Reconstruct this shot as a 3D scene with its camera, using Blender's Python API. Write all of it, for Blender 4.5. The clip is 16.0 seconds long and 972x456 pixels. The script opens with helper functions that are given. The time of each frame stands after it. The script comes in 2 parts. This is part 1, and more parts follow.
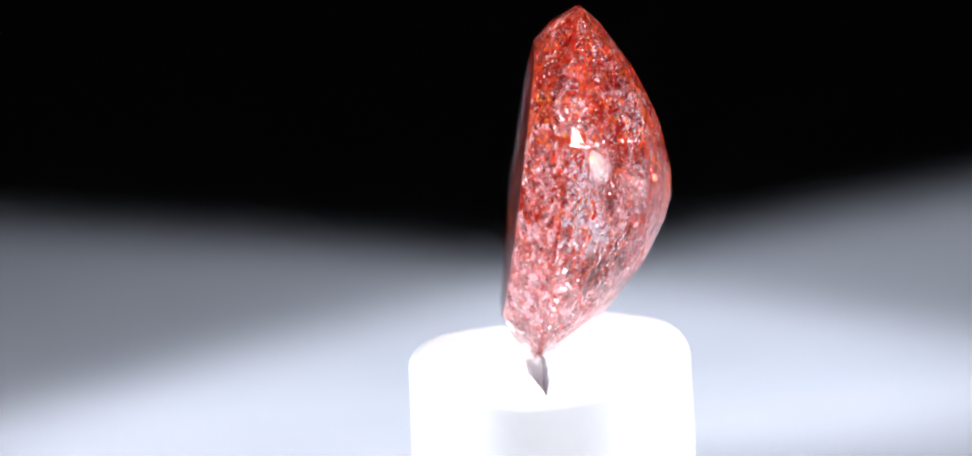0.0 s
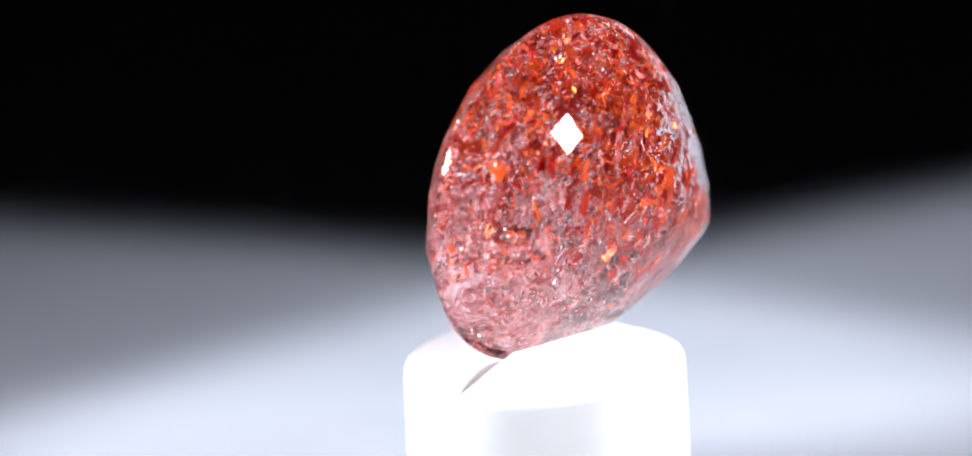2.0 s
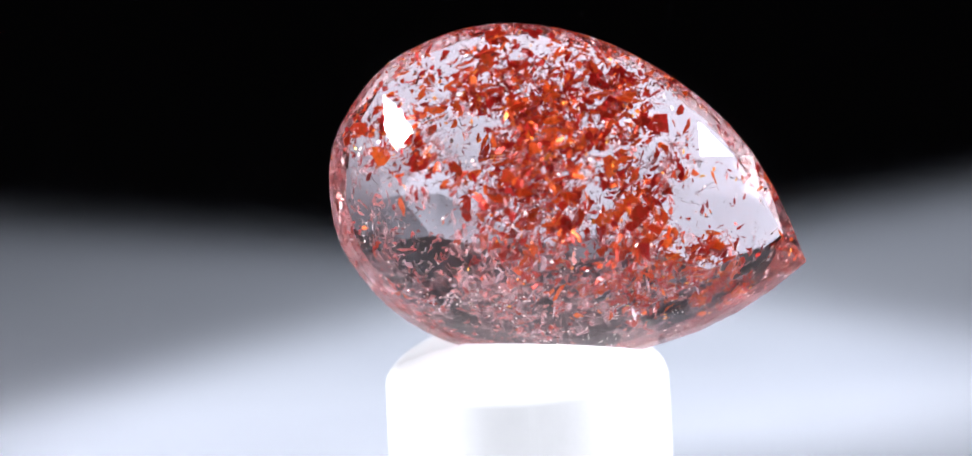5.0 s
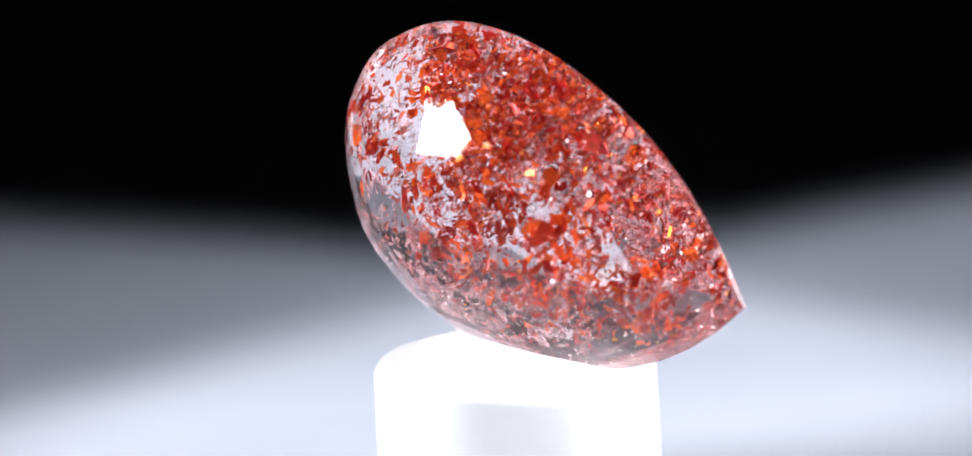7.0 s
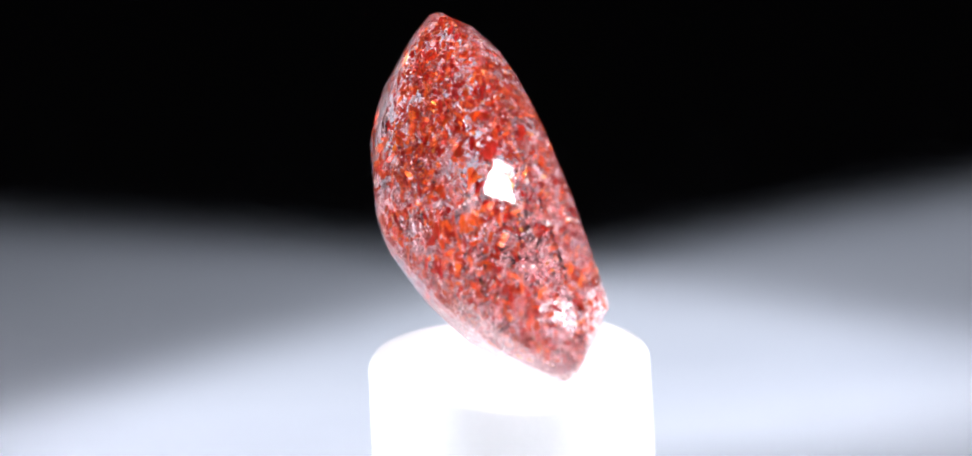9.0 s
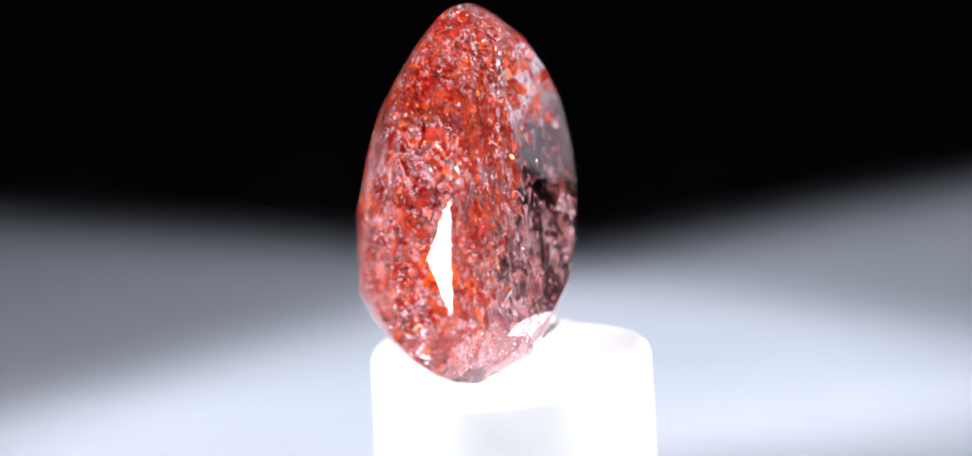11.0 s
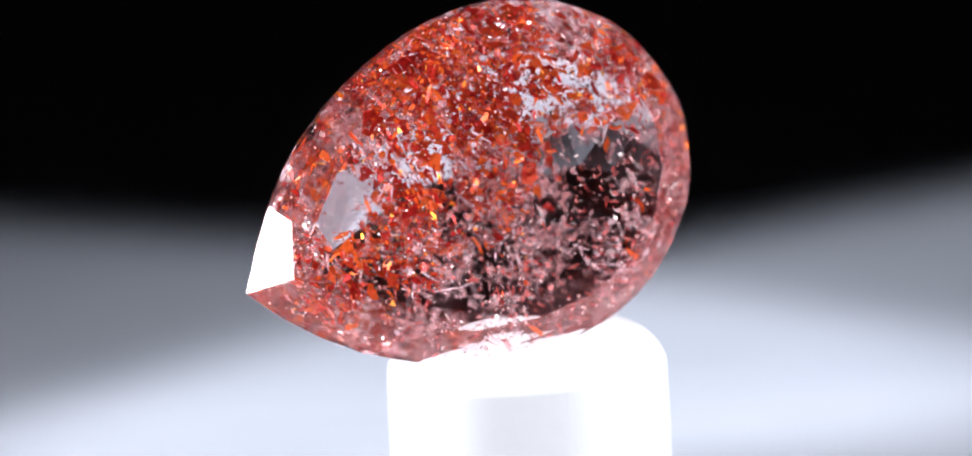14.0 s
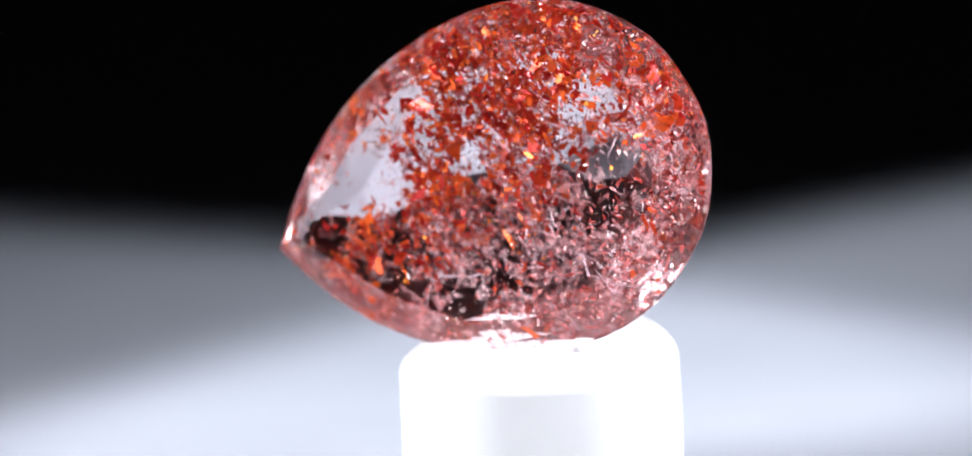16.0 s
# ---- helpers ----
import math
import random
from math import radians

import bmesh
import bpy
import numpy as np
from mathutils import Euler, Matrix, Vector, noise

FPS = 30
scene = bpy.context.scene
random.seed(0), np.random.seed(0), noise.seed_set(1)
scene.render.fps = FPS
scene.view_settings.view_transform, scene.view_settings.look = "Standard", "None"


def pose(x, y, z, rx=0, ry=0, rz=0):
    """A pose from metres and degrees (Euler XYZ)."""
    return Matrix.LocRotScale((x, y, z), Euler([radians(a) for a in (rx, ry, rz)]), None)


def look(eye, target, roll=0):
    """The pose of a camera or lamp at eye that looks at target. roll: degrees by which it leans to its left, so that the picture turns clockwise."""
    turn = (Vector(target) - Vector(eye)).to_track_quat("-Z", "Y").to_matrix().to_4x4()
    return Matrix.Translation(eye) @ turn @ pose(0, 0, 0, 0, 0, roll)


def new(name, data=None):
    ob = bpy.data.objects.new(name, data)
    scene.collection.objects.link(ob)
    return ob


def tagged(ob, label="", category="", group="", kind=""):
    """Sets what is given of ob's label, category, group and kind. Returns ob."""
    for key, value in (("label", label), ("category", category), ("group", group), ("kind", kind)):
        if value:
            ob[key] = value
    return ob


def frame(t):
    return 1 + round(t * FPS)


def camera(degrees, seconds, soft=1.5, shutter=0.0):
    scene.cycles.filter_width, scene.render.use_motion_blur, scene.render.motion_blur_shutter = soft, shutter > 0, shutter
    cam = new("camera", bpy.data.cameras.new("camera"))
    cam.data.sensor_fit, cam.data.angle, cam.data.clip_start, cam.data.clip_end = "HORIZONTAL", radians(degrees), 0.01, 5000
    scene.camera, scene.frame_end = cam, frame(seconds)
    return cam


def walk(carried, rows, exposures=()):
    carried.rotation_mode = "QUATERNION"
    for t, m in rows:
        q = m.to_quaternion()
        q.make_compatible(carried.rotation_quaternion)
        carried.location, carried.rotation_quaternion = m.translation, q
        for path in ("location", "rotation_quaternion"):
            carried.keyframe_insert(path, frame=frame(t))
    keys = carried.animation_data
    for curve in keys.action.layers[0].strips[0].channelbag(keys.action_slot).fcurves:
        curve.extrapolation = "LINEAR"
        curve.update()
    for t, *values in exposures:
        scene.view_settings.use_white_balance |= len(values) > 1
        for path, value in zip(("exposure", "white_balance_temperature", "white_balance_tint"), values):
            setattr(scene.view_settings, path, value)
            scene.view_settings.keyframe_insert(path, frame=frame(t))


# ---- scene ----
MM = 0.001
BOARD = 0.0          # top of the white display board
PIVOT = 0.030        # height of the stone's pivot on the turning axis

# camera: a still macro lens, about 12 cm from the stone
cam = camera(15.32, 16.0, soft=1.6)
cam.data.dof.use_dof = True
cam.data.dof.focus_distance = 0.1162
cam.data.dof.aperture_fstop = 40.0
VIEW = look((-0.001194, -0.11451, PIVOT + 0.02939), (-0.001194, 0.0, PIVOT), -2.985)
walk(cam, [(0.0, VIEW), (16.0, VIEW)])

# ---- world and lights: a dark studio with a few soft lamps ----
world = bpy.data.worlds.new("dark_studio")
world.use_nodes = True
world.node_tree.nodes["Background"].inputs["Color"].default_value = (0.56, 0.5, 0.56, 1)
world.node_tree.nodes["Background"].inputs["Strength"].default_value = 0.0025
scene.world = world


def area_lamp(name, eye, target, sx, sy, watts, colour=(0.915, 0.94, 1.0), spread=180):
    data = bpy.data.lights.new(name, "AREA")
    data.shape, data.size, data.size_y, data.energy, data.color = "RECTANGLE", sx, sy, watts, colour
    data.spread = radians(spread)
    ob = new(name, data)
    ob.matrix_world = look(eye, target)
    return ob


def spot_lamp(name, eye, target, inner, outer, watts, colour=(0.915, 0.94, 1.0)):
    """A round-shaded lamp whose pool is full inside the inner angle and ends at the outer one, in degrees off its axis."""
    data = bpy.data.lights.new(name, "SPOT")
    edge, full = math.cos(radians(outer)), math.cos(radians(inner))
    data.spot_size, data.spot_blend = radians(2 * outer), (full - edge) / (1 - edge)
    data.energy, data.color, data.shadow_soft_size = watts, colour, 0.004
    ob = new(name, data)
    ob.matrix_world = look(eye, target)
    return ob


# two softboxes with grids, in front of the stone on either side
area_lamp("softbox_left", (-0.17, -0.05, 0.10), (0, 0, 0.03), 0.048, 0.048, 0.0445, spread=35)
area_lamp("softbox_right", (0.17, -0.05, 0.105), (0, 0, 0.03), 0.048, 0.048, 0.0505, spread=35)
# two shaded lamps rake the card behind the stone, and their pools cross there
spot_lamp("pool_lamp_right", (0.12, 0.04, 0.05), (-0.0173, 0.0911, 0.0), 6.3, 9.6, 1.13, (0.855, 0.895, 1.0))
spot_lamp("pool_lamp_left", (-0.16, 0.03, 0.08), (0.0622, 0.0742, 0.0), 11.5, 14.2, 2.2, (0.855, 0.895, 1.0))
# a small lamp of four diodes beside the stone, level with it
for dy in (-0.00175, 0.00175):
    for dz, slant, watts in ((-0.0019, -0.00045, 0.00010), (0.0019, 0.00045, 0.00015)):
        area_lamp("diode_lamp", (0.0312, -0.0038 + dy + slant, 0.0338 + dz), (0, 0, 0.031), 0.0016, 0.0020, watts)


# ---- materials ----
def material(name, rough=0.5, metallic=0.0):
    m = bpy.data.materials.new(name)
    m.use_nodes = True
    nt = m.node_tree
    b = nt.nodes["Principled BSDF"]
    b.inputs["Roughness"].default_value = rough
    b.inputs["Metallic"].default_value = metallic
    return m, nt, b


def mottled(name, dark, light, scale, rough=0.6, bump=0.1, fine=6.0, along=None):
    """Two scales of noise between two colours, with a fine relief."""
    m, nt, b = material(name, rough)
    co = nt.nodes.new("ShaderNodeTexCoord")
    n1 = nt.nodes.new("ShaderNodeTexNoise")
    n1.inputs["Scale"].default_value, n1.inputs["Detail"].default_value = scale, 5
    n2 = nt.nodes.new("ShaderNodeTexNoise")
    n2.inputs["Scale"].default_value, n2.inputs["Detail"].default_value = scale * fine, 6
    ramp = nt.nodes.new("ShaderNodeMixRGB")
    ramp.inputs[1].default_value, ramp.inputs[2].default_value = (*dark, 1), (*light, 1)
    add = nt.nodes.new("ShaderNodeMath")
    add.operation = "MULTIPLY_ADD"
    add.inputs[1].default_value = 0.5
    half = nt.nodes.new("ShaderNodeMath")
    half.operation = "MULTIPLY"
    half.inputs[1].default_value = 0.5
    bp = nt.nodes.new("ShaderNodeBump")
    bp.inputs["Strength"].default_value, bp.inputs["Distance"].default_value = bump, 0.0003
    link = nt.links.new
    where = co.outputs["Object"]
    if along:            # drawn out into streaks
        mp = nt.nodes.new("ShaderNodeMapping")
        mp.inputs["Scale"].default_value, mp.inputs["Rotation"].default_value = along, (0, 0, radians(-12))
        link(where, mp.inputs["Vector"])
        where = mp.outputs["Vector"]
    link(where, n1.inputs["Vector"])
    link(where, n2.inputs["Vector"])
    link(n1.outputs["Fac"], half.inputs[0])
    link(n2.outputs["Fac"], add.inputs[0])
    link(half.outputs[0], add.inputs[2])
    link(add.outputs[0], ramp.inputs[0])
    link(ramp.outputs[0], b.inputs["Base Color"])
    link(n2.outputs["Fac"], bp.inputs["Height"])
    link(bp.outputs[0], b.inputs["Normal"])
    return m


M_PEDESTAL = mottled("white_silicone", (0.54, 0.54, 0.555), (0.61, 0.605, 0.62), 300, 0.45, 0.04)
M_BOARD = mottled("white_card", (0.42, 0.45, 0.53), (0.93, 0.95, 0.99), 60, 0.6, 0.08, 4.0, (0.3, 3.0, 1.0))
M_CLOTH = mottled("black_cloth", (0.040, 0.033, 0.040), (0.066, 0.056, 0.068), 200, 0.95, 0.3)


def quartz():
    m = bpy.data.materials.new("pink_quartz")
    m.use_nodes = True
    nt = m.node_tree
    nt.nodes.remove(nt.nodes["Principled BSDF"])
    g = nt.nodes.new("ShaderNodeBsdfGlass")
    g.inputs["IOR"].default_value = 1.55
    g.inputs["Roughness"].default_value = 0.0
    g.inputs["Color"].default_value = (0.975, 0.925, 0.935, 1)
    nt.links.new(g.outputs[0], nt.nodes["Material Output"].inputs["Surface"])
    return m


def flake_material(name, a, b_, rough, metallic, through_share, clear=0.0, tint=0.0):
    """Thin coppery platelets: gloss on the face and red light through them, varied piece by piece."""
    m, nt, b = material(name, rough, metallic)
    geo = nt.nodes.new("ShaderNodeNewGeometry")
    info = nt.nodes.new("ShaderNodeObjectInfo")
    add = nt.nodes.new("ShaderNodeMath")
    add.operation = "ADD"
    wrap = nt.nodes.new("ShaderNodeMath")
    wrap.operation = "FRACT"
    ramp = nt.nodes.new("ShaderNodeMixRGB")
    ramp.inputs[1].default_value, ramp.inputs[2].default_value = (*a, 1), (*b_, 1)
    tr = nt.nodes.new("ShaderNodeBsdfTranslucent")
    mix = nt.nodes.new("ShaderNodeMixShader")
    mix.inputs[0].default_value = through_share
    link = nt.links.new
    link(geo.outputs["Random Per Island"], add.inputs[0])
    link(info.outputs["Random"], add.inputs[1])
    link(add.outputs[0], wrap.inputs[0])
    power = nt.nodes.new("ShaderNodeMath")
    power.operation = "POWER"
    power.inputs[1].default_value = 2.0
    co = nt.nodes.new("ShaderNodeTexCoord")
    grain = nt.nodes.new("ShaderNodeTexNoise")
    grain.inputs["Scale"].default_value, grain.inputs["Detail"].default_value = 4200, 4
    link(co.outputs["Object"], grain.inputs["Vector"])
    vary = nt.nodes.new("ShaderNodeMath")
    vary.operation = "MULTIPLY_ADD"
    vary.inputs[1].default_value, vary.inputs[2].default_value = 1.2, -0.6
    both = nt.nodes.new("ShaderNodeMath")
    both.operation, both.use_clamp = "ADD", True
    link(grain.outputs["Fac"], vary.inputs[0])
    link(wrap.outputs[0], both.inputs[0])
    link(vary.outputs[0], both.inputs[1])
    link(both.outputs[0], power.inputs[0])
    link(power.outputs[0], ramp.inputs[0])
    link(ramp.outputs[0], b.inputs["Base Color"])
    link(ramp.outputs[0], tr.inputs["Color"])
    link(b.outputs[0], mix.inputs[1])
    link(tr.outputs[0], mix.inputs[2])
    tp = nt.nodes.new("ShaderNodeBsdfTransparent")
    veil = nt.nodes.new("ShaderNodeMixShader")
    share = nt.nodes.new("ShaderNodeMath")
    share.operation, share.use_clamp = "MULTIPLY_ADD", True
    share.inputs[1].default_value = 1.6 if clear else 0.0
    share.inputs[2].default_value = clear - 0.8 if clear else 0.0
    link(grain.outputs["Fac"], share.inputs[0])
    link(share.outputs[0], veil.inputs[0])
    if tint:
        bright = nt.nodes.new("ShaderNodeMixRGB")
        bright.inputs[0].default_value = tint
        bright.inputs[2].default_value = (1, 1, 1, 1)
        link(ramp.outputs[0], bright.inputs[1])
        link(bright.outputs[0], tp.inputs["Color"])
    link(mix.outputs[0], veil.inputs[1])
    link(tp.outputs[0], veil.inputs[2])
    link(veil.outputs[0], nt.nodes["Material Output"].inputs["Surface"])
    return m


M_QUARTZ = quartz()
M_FLAKE = flake_material("copper_red_flake", (0.46, 0.022, 0.019), (0.91, 0.26, 0.045), 0.28, 0.4, 0.40, 0.42, 0.05)
M_GOLD = flake_material("golden_flake", (1.0, 0.26, 0.03), (1.0, 0.62, 0.14), 0.34, 1.0, 0.1)
M_VEIL = flake_material("pale_pink_haze_veil", (0.66, 0.32, 0.33), (0.74, 0.58, 0.62), 0.3, 0.0, 0.5, 0.88)
M_FIBRE = flake_material("pale_fibre", (0.22, 0.08, 0.09), (0.62, 0.48, 0.52), 0.3, 0.0, 0.5, 0.4)
M_DUST = flake_material("pink_dust", (0.30, 0.04, 0.04), (0.70, 0.42, 0.42), 0.3, 0.1, 0.4, 0.25, 0.3)
M_FEATHER = flake_material("pale_feather", (0.50, 0.36, 0.40), (0.84, 0.76, 0.82), 0.3, 0.0, 0.4, 0.45)
M_ROSE = flake_material("rose_haze_flake", (0.42, 0.07, 0.065), (0.74, 0.36, 0.35), 0.3, 0.1, 0.45, 0.35, 0.1)
M_DARK = flake_material("dark_brown_needle", (0.03, 0.006, 0.006), (0.20, 0.03, 0.02), 0.4, 0.0, 0.2)
M_GLINT = flake_material("silvery_glint", (0.9, 0.82, 0.80), (1.0, 0.96, 0.94), 0.36, 1.0, 0.02)


# ---- mesh helpers ----
def mesh_object(name, bm, mat, parent=None, label=""):
    me = bpy.data.meshes.new(name)
    bm.to_mesh(me)
    bm.free()
    me.materials.append(mat)
    ob = new(name, me)
    if parent is not None:
        ob.parent = parent
    if label:
        ob["label"] = label
    return ob


def part(name, bm, mat, parent, label=""):
    return mesh_object(name, bm, mat, parent, label)


def slab(points, z0, z1):
    bm = bmesh.new()
    low = [bm.verts.new((x, y, z0)) for x, y in points]
    f = bm.faces.new(low)
    r = bmesh.ops.extrude_face_region(bm, geom=[f])
    for v in r["geom"]:
        if isinstance(v, bmesh.types.BMVert):
            v.co.z = z1
    bmesh.ops.recalc_face_normals(bm, faces=bm.faces)
    return bm


# ---- setting ----
def build_setting():
    # black cloth under everything and up behind it, one swept sheet
    bm = bmesh.new()
    prof = [(-0.6, -0.0062), (0.5, -0.0062)]
    for i in range(1, 9):
        a = radians(i * 90 / 8)
        prof.append((0.5 + 0.15 * math.sin(a), -0.0062 + 0.15 * (1 - math.cos(a))))
    prof.append((0.65, 0.7))
    rows = [[bm.verts.new((x, y, z)) for y, z in prof] for x in (-0.8, 0.8)]
    for i in range(len(prof) - 1):
        bm.faces.new((rows[0][i], rows[1][i], rows[1][i + 1], rows[0][i + 1]))
    bmesh.ops.solidify(bm, geom=bm.faces[:], thickness=0.002)
    cloth = mesh_object("backdrop", bm, M_CLOTH)
    tagged(cloth, "matt black cloth backdrop swept up behind the stand", "backdrop", kind="structure")

    # one wide white card, on which the stand is placed
    board = mesh_object("display_board", slab([(-0.45, -0.35), (0.45, -0.35), (0.45, 0.46), (-0.45, 0.46)], -0.0042, BOARD), M_BOARD)
    tagged(board, "wide white card board with faint brushed streaks on black cloth", "board")
    bv = board.modifiers.new("edge", "BEVEL")
    bv.width, bv.segments, bv.limit_method = 0.0008, 3, "ANGLE"


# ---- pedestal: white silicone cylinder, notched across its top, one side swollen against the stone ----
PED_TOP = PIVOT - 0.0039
PED_AT = (-0.044, 0.672)


def build_pedestal():
    R = 4.65
    top = PED_TOP / MM
    turn = radians(13.3)
    along, across = Vector((math.cos(turn), math.sin(turn))), Vector((-math.sin(turn), math.cos(turn)))
    off = -0.36          # the notch lies a little off the middle

    def height(s, l):
        """Top of the stand at s across and l along the notch: swollen on one side, dented flat on the other."""
        r = math.hypot(s, l)
        d = s - off
        seat = top - 0.57 + 0.058 * (l + 1.6) ** 2      # follows the stone's edge along the notch
        swollen = min(top + 0.47 - (0.036 if l > -0.6 else 0.075) * (l + 0.6) ** 2 - 0.045 * max(0.0, s - 0.8) ** 2, seat + 0.6 * max(d, 0.0))
        flat = min(top - 0.28 - 0.03 * max(0.0, -l - 1) ** 2 - 0.04 * max(0.0, l - 1.5) ** 2, seat + 0.9 * max(-d, 0.0))
        z = swollen if d > 0 else flat
        # towards the rim the two sides run into one another
        k = min(1.0, max(0.0, (abs(l) - 2.8) / 1.4))
        w = min(1.0, max(0.0, 0.5 + d / 1.6))
        z += k * (flat + (swollen - flat) * w - z)
        # the open end of the notch, narrowing to a point
        if 1.2 < l < 4.4:
            half = 0.44 * min(1.0, (4.4 - l) / 1.9)
            if abs(d) < half:
                z -= 3.4 * (half - abs(d))
        fil = 0.45
        if r > R - fil:
            e = min(1.0, (r - (R - fil)) / fil)
            z -= fil * (1 - math.sqrt(max(0.0, 1 - e * e)))
        return z + 0.02 * noise.noise((s * 0.9, l * 0.9, 3.0))

    ss = sorted(set([round(R * 0.9996 * math.sin(radians(a)), 4) for a in range(-90, 91, 3)] + [off + k * 0.065 for k in range(-8, 9)]))
    nl = 84
    bm = bmesh.new()
    grid = []
    for s in ss:
        half = math.sqrt(R * R - s * s)
        row = []
        for k in range(nl + 1):
            l = half * math.sin(radians(-90 + 180 * k / nl))
            q = along * l + across * s
            row.append(bm.verts.new(((q.x + PED_AT[0]) * MM, (q.y + PED_AT[1]) * MM, height(s, l) * MM)))
        grid.append(row)
    for a, b in zip(grid, grid[1:]):
        for k in range(nl):
            bm.faces.new((a[k], a[k + 1], b[k + 1], b[k]))
    loop = grid[0] + [r[-1] for r in grid[1:]] + grid[-1][-2::-1] + [r[0] for r in grid[-2:0:-1]]
    above = loop
    for z, swell in ((24.1, 0.02), (23.2, 0.033), (22.2, 0.04), (12.0, 0.04), (0.0, 0.04)):
        under = []
        for v in loop:
            out = Vector((v.co.x - PED_AT[0] * MM, v.co.y - PED_AT[1] * MM)).normalized() * (swell * MM)
            under.append(bm.verts.new((v.co.x + out.x, v.co.y + out.y, z * MM)))
        for k in range(len(loop)):
            bm.faces.new((above[k], under[k], under[(k + 1) % len(loop)], above[(k + 1) % len(loop)]))
        above = under
    bm.faces.new(above)
    bmesh.ops.recalc_face_normals(bm, faces=bm.faces)
    for f in bm.faces:
        f.smooth = True
    stand = mesh_object("pedestal", bm, M_PEDESTAL)
    return tagged(stand, "white silicone cylinder stand notched across its top", "display stand")


# ---- gemstone: a pear cut, table to the front, leaning on its long side ----
RAD = [10.5665, 9.4958, 8.5124, 7.531, 6.6662, 6.0793, 5.6907, 5.4716, 5.3123, 5.2755, 5.2677,
       5.2879, 5.33, 5.52, 5.77, 6.12, 6.97, 7.6, 8.59, 9.6]
ANG = [0, 10, 22, 36, 52, 70, 90, 110, 130, 150, 180]
ANG = ANG + [360 - a for a in ANG[-2:0:-1]]
GEM_POSE = Matrix(((-0.9297, -0.3238, 0.1757, 0.67 * MM), (-0.2195, 0.1040, -0.9700, 1.398 * MM),
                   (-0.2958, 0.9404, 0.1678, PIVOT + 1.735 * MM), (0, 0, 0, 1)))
GIRDLE, CROWN, PAV = 0.17, 1.204, 3.742


def pear(a):
    """Radius of the girdle at a degrees from the tip, in mm."""
    a %= 360
    ring = ANG + [360]
    for i in range(len(ANG)):
        if ring[i] <= a <= ring[i + 1]:
            s = (a - ring[i]) / (ring[i + 1] - ring[i])
            p = [Vector((RAD[j % 20] * math.cos(radians(ANG[j % 20])), RAD[j % 20] * math.sin(radians(ANG[j % 20])))) for j in (i - 1, i, i + 1, i + 2)]
            if i == 0:
                p[0] = p[1] + (p[1] - p[2])
            if i == 19:
                p[3] = p[2] + (p[2] - p[1])
            q = 0.5 * (2 * p[1] + (p[2] - p[0]) * s + (2 * p[0] - 5 * p[1] + 4 * p[2] - p[3]) * s * s + (3 * p[1] - p[0] - 3 * p[2] + p[3]) * s ** 3)
            return q
    return Vector((RAD[0], 0))


def gem_points():
    pts = []
    for k in range(48):
        q = pear(k * 7.5)
        pts += [(q.x, q.y, GIRDLE / 2), (q.x, q.y, -GIRDLE / 2)]
    for k in range(16):
        q = pear(k * 22.5)
        stretch = 0.84 if k == 0 else 0.798
        pts.append((q.x * stretch + 0.2464, q.y * 0.785, GIRDLE / 2 + CROWN))
    for k in range(16):
        q = pear(k * 22.5 + 11.25)
        pts.append((q.x * 0.90 + 0.12, q.y * 0.90, GIRDLE / 2 + CROWN * 0.62))
    for k in range(32):
        q = pear(k * 11.25 + 3)
        pts.append((q.x * 0.938 + 0.12, q.y * 0.921, -GIRDLE / 2 - PAV * (0.165 + 0.008 * math.sin(k * 2.6))))
    for k in range(28):
        q = pear(k * 360 / 28 + 5)
        pts.append((q.x * 0.85 + 0.25, q.y * 0.81, -GIRDLE / 2 - PAV * 0.34))
    for k in range(26):
        q = pear(k * 360 / 26 + 9)
        pts.append((q.x * 0.75 + 0.33, q.y * 0.695, -GIRDLE / 2 - PAV * (0.508 + 0.009 * math.sin(k * 2.1))))
    for k in range(24):
        q = pear(k * 15)
        pts.append((q.x * 0.64 + 0.42, q.y * 0.565, -GIRDLE / 2 - PAV * (0.642 + 0.010 * math.sin(k * 2.7 + 1))))
    for k in range(15):
        q = pear(k * 24 + 14)
        pts.append((q.x * 0.33 + 1.1, q.y * 0.30, -GIRDLE / 2 - PAV * (0.86 + 0.010 * math.sin(k * 2.3 + 2))))
    for k in range(20):
        q = pear(k * 18 + 4)
        pts.append((q.x * 0.49 + 0.72, q.y * 0.44, -GIRDLE / 2 - PAV * (0.772 + 0.012 * math.sin(k * 2.4))))
    for k in range(12):
        q = pear(k * 30 + 22)
        pts.append((q.x * 0.155 + 1.55, q.y * 0.15 + 0.06, -GIRDLE / 2 - PAV * (0.956 + 0.004 * math.sin(k * 3.1))))
    pts += [(1.96, 0.1, -GIRDLE / 2 - PAV)]
    return pts


def gem_hull():
    bm = bmesh.new()
    for p in gem_points():
        bm.verts.new([c * MM for c in p])
    r = bmesh.ops.convex_hull(bm, input=bm.verts[:])
    loose = [v for v in bm.verts if not v.link_faces]
    bmesh.ops.delete(bm, geom=loose, context="VERTS")
    bmesh.ops.dissolve_limit(bm, angle_limit=radians(0.7), verts=bm.verts[:], edges=bm.edges[:])
    bmesh.ops.recalc_face_normals(bm, faces=bm.faces)
    return bm


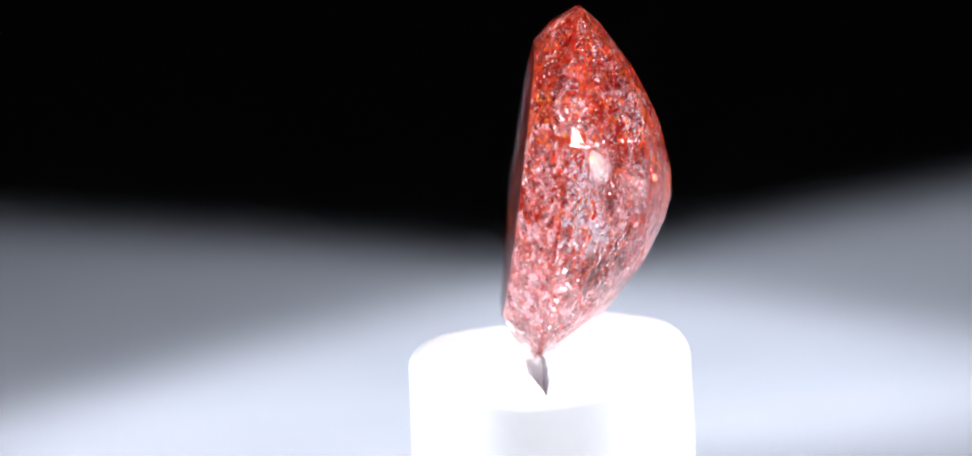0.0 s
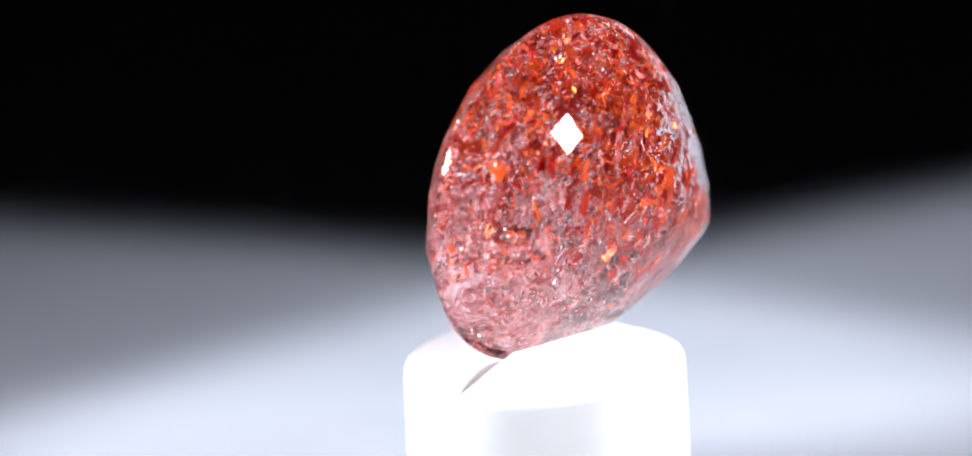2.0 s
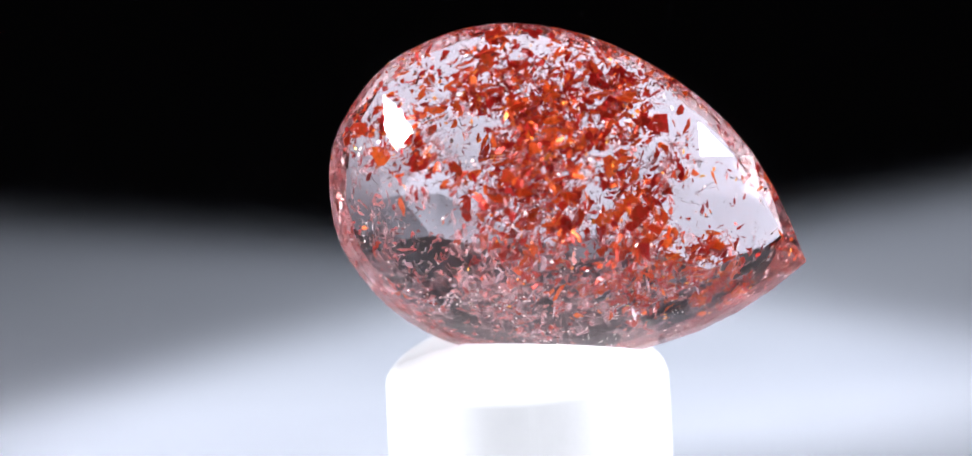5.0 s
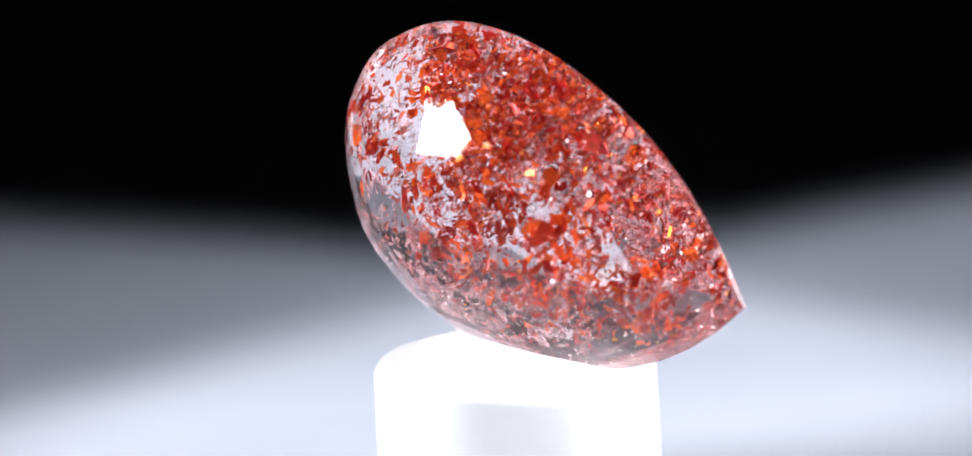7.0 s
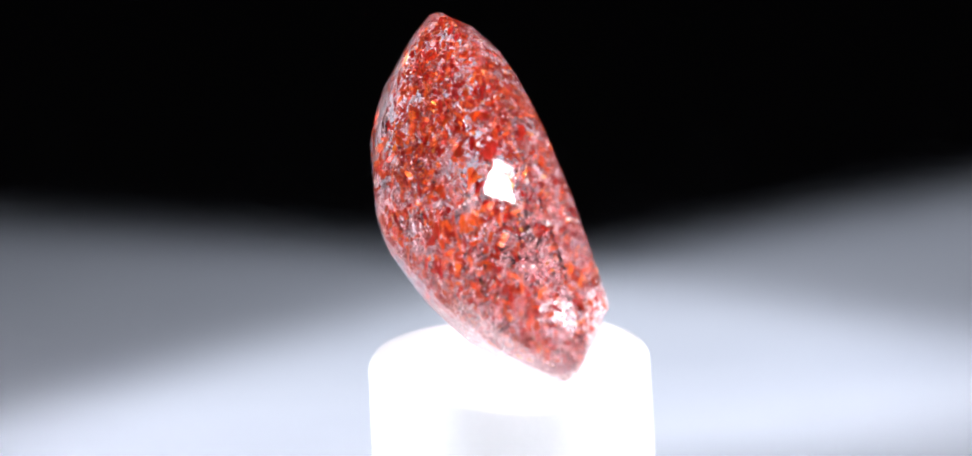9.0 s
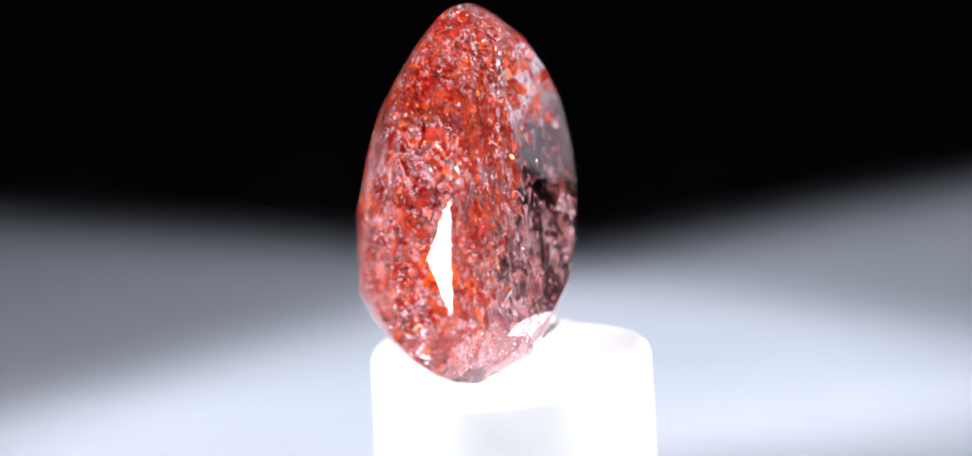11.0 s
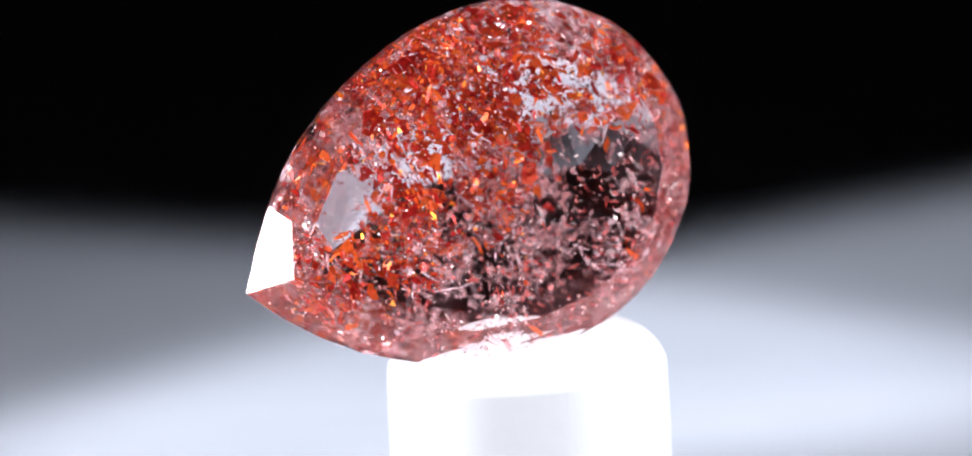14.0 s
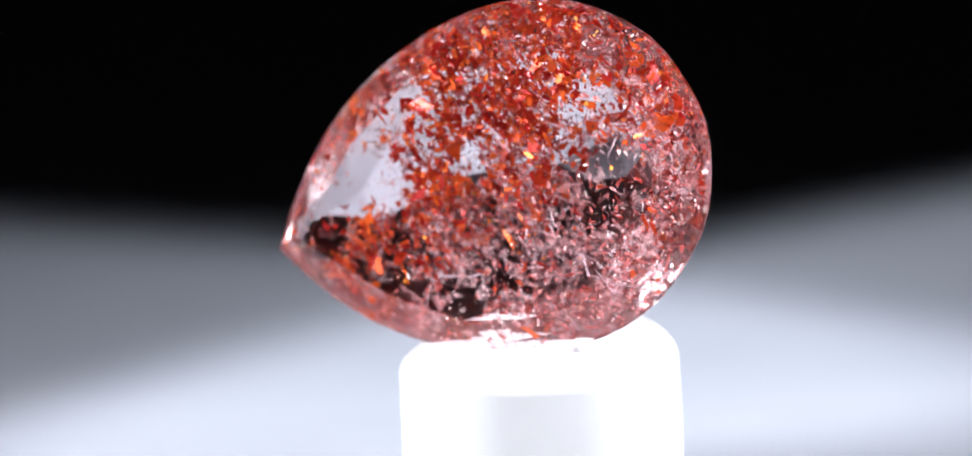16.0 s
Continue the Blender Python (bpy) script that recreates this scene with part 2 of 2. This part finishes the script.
def add_flake(verts, faces, centre, normal, size, stretch, thick, rng, jag=0.28):
    """One thin uneven platelet, as a flat prism of four to eight sides."""
    n = rng.choice((4, 5, 6, 8))
    z = normal.normalized()
    x = z.orthogonal().normalized()
    lie = Vector((0.35, 1, 0)) - z * z.dot(Vector((0.35, 1, 0)))      # most lie with their length one way
    x = Matrix.Rotation(rng.gauss(0, 0.75), 3, z) @ (lie.normalized() if lie.length > 0.1 else x)
    y = z.cross(x)
    base = len(verts)
    ring = []
    for k in range(n):
        a = 6.283 * (k + rng.uniform(-0.36, 0.36)) / n
        r = size * rng.uniform(jag, 1.15)
        ring.append(centre + x * (r * math.cos(a) * stretch) + y * (r * math.sin(a) / stretch))
    for s in (0.5, -0.5):
        verts += [tuple(p + z * (thick * s)) for p in ring]
    faces.append([base + k for k in range(n)])
    faces.append([base + n + k for k in range(n)][::-1])
    for k in range(n):
        faces.append([base + k, base + n + k, base + n + (k + 1) % n, base + (k + 1) % n])


def build_gem():
    rng = random.Random(7)
    gem = new("gemstone")
    tagged(gem, "pear-cut pink quartz gemstone full of coppery red flakes", "gemstone")
    bm = gem_hull()
    bm.faces.ensure_lookup_table()
    planes = [(f.calc_center_median().copy(), f.normal.copy()) for f in bm.faces]
    body = part("faceted_body", bm, M_QUARTZ, gem, "clear pale pink faceted quartz")
    body.matrix_local = GEM_POSE
    body.visible_shadow = False

    def depth(p):
        return min((c - p).dot(n) for c, n in planes)

    def spot(margin, upper, cluster=1.0):
        """A place inside the stone; upper 1 favours its upper side and tip, 0 its lower side, 0.5 neither."""
        while True:
            p = Vector((rng.uniform(-5.3, 10.4), rng.uniform(-6.9, 6.9), rng.uniform(-3.9, 1.4))) * MM
            if depth(p) < margin:
                continue
            up = min(1.0, max(0.0, (p.y / MM + 0.25 * p.x / MM + 1.5) / 3.4))
            share = upper * up + (1 - upper) * (1 - 0.6 * up)
            lump = 0.5 * noise.noise(p * 210) + 0.8 * noise.noise(p * 480) + 0.45 * noise.noise(p * 1300)
            if rng.random() < share and cluster * lump > rng.uniform(-0.25, 0.4):
                return p

    def heap(name, count, lo, hi, tilt, stretch, mat, upper, cluster, label):
        vs, fs = [], []
        for _ in range(count):
            size = (lo + (hi - lo) * rng.random() ** 2.0) * MM
            nrm = Vector((rng.gauss(0, tilt), rng.gauss(0, tilt), 1))
            long = rng.uniform(1, stretch)
            add_flake(vs, fs, spot(size * long, upper, cluster), nrm, size, long, 0.016 * MM, rng)
        me = bpy.data.meshes.new(name)
        me.from_pydata(vs, [], fs)
        me.materials.append(mat)
        ob = new(name, me)
        ob.parent = gem
        ob.matrix_local = GEM_POSE
        tagged(ob, label, kind="stuff")

    heap("red_flakes", 2600, 0.06, 0.24, 0.7, 2.0, M_FLAKE, 0.97, 1.6, "small coppery red platelets")
    heap("golden_flakes", 190, 0.05, 0.15, 0.8, 1.7, M_GOLD, 0.9, 1.0, "bright orange-gold platelets")
    # half-clear sheets give the pink haze of inner reflections as colour
    heap("pink_veils", 480, 0.2, 0.7, 0.9, 1.8, M_VEIL, 0.12, 0.5, "pale pink half-clear veils standing in for inner-reflection haze")
    heap("pale_fibres", 1500, 0.035, 0.085, 1.0, 4.2, M_FIBRE, 0.12, 0.5, "pale pink half-clear fibres")
    heap("pale_feathers", 170, 0.10, 0.24, 1.0, 3.6, M_FEATHER, 0.15, 0.7, "long pale lavender feathers")
    # platelets added low in the stone as the salmon haze of its inner reflections
    heap("rose_flakes", 1100, 0.05, 0.17, 0.9, 2.2, M_ROSE, 0.02, 0.6, "salmon-pink half-clear platelets standing in for reflected haze")
    heap("pink_dust", 600, 0.02, 0.055, 1.0, 1.8, M_DUST, 0.45, 0.5, "fine pink specks")
    heap("dark_needles", 1500, 0.04, 0.11, 0.9, 2.8, M_DARK, 0.6, 1.0, "dark brown needles")
    heap("glints", 1000, 0.04, 0.095, 1.2, 1.5, M_GLINT, 0.55, 0.4, "tiny silvery glints")
    for _ in range(260):
        vs, fs = [], []
        size = (0.17 + 0.28 * rng.random() ** 2) * MM
        long = rng.uniform(1, 1.6)
        add_flake(vs, fs, Vector(), Vector((0, 0, 1)), size, long, 0.03 * MM, rng, 0.42)
        me = bpy.data.meshes.new("flake")
        me.from_pydata(vs, [], fs)
        me.materials.append(M_FLAKE)
        ob = new("flake", me)
        ob.parent = gem
        nrm = Vector((rng.gauss(0, 0.4), rng.gauss(0, 0.4), 1))
        ob.matrix_local = GEM_POSE @ Matrix.Translation(spot(size * long, 0.99)) @ nrm.to_track_quat("Z", "Y").to_matrix().to_4x4()
    return gem


build_setting()
PEDESTAL = build_pedestal()
GEM = build_gem()

TURN = -18.209       # degrees a second, the turning stand


def motions():
    rows = [(t, pose(0, 0, 0, 0, 0, TURN * (t - 14.2))) for t in [k * 1.0 for k in range(17)]]
    walk(PEDESTAL, rows)
    walk(GEM, rows)


motions()
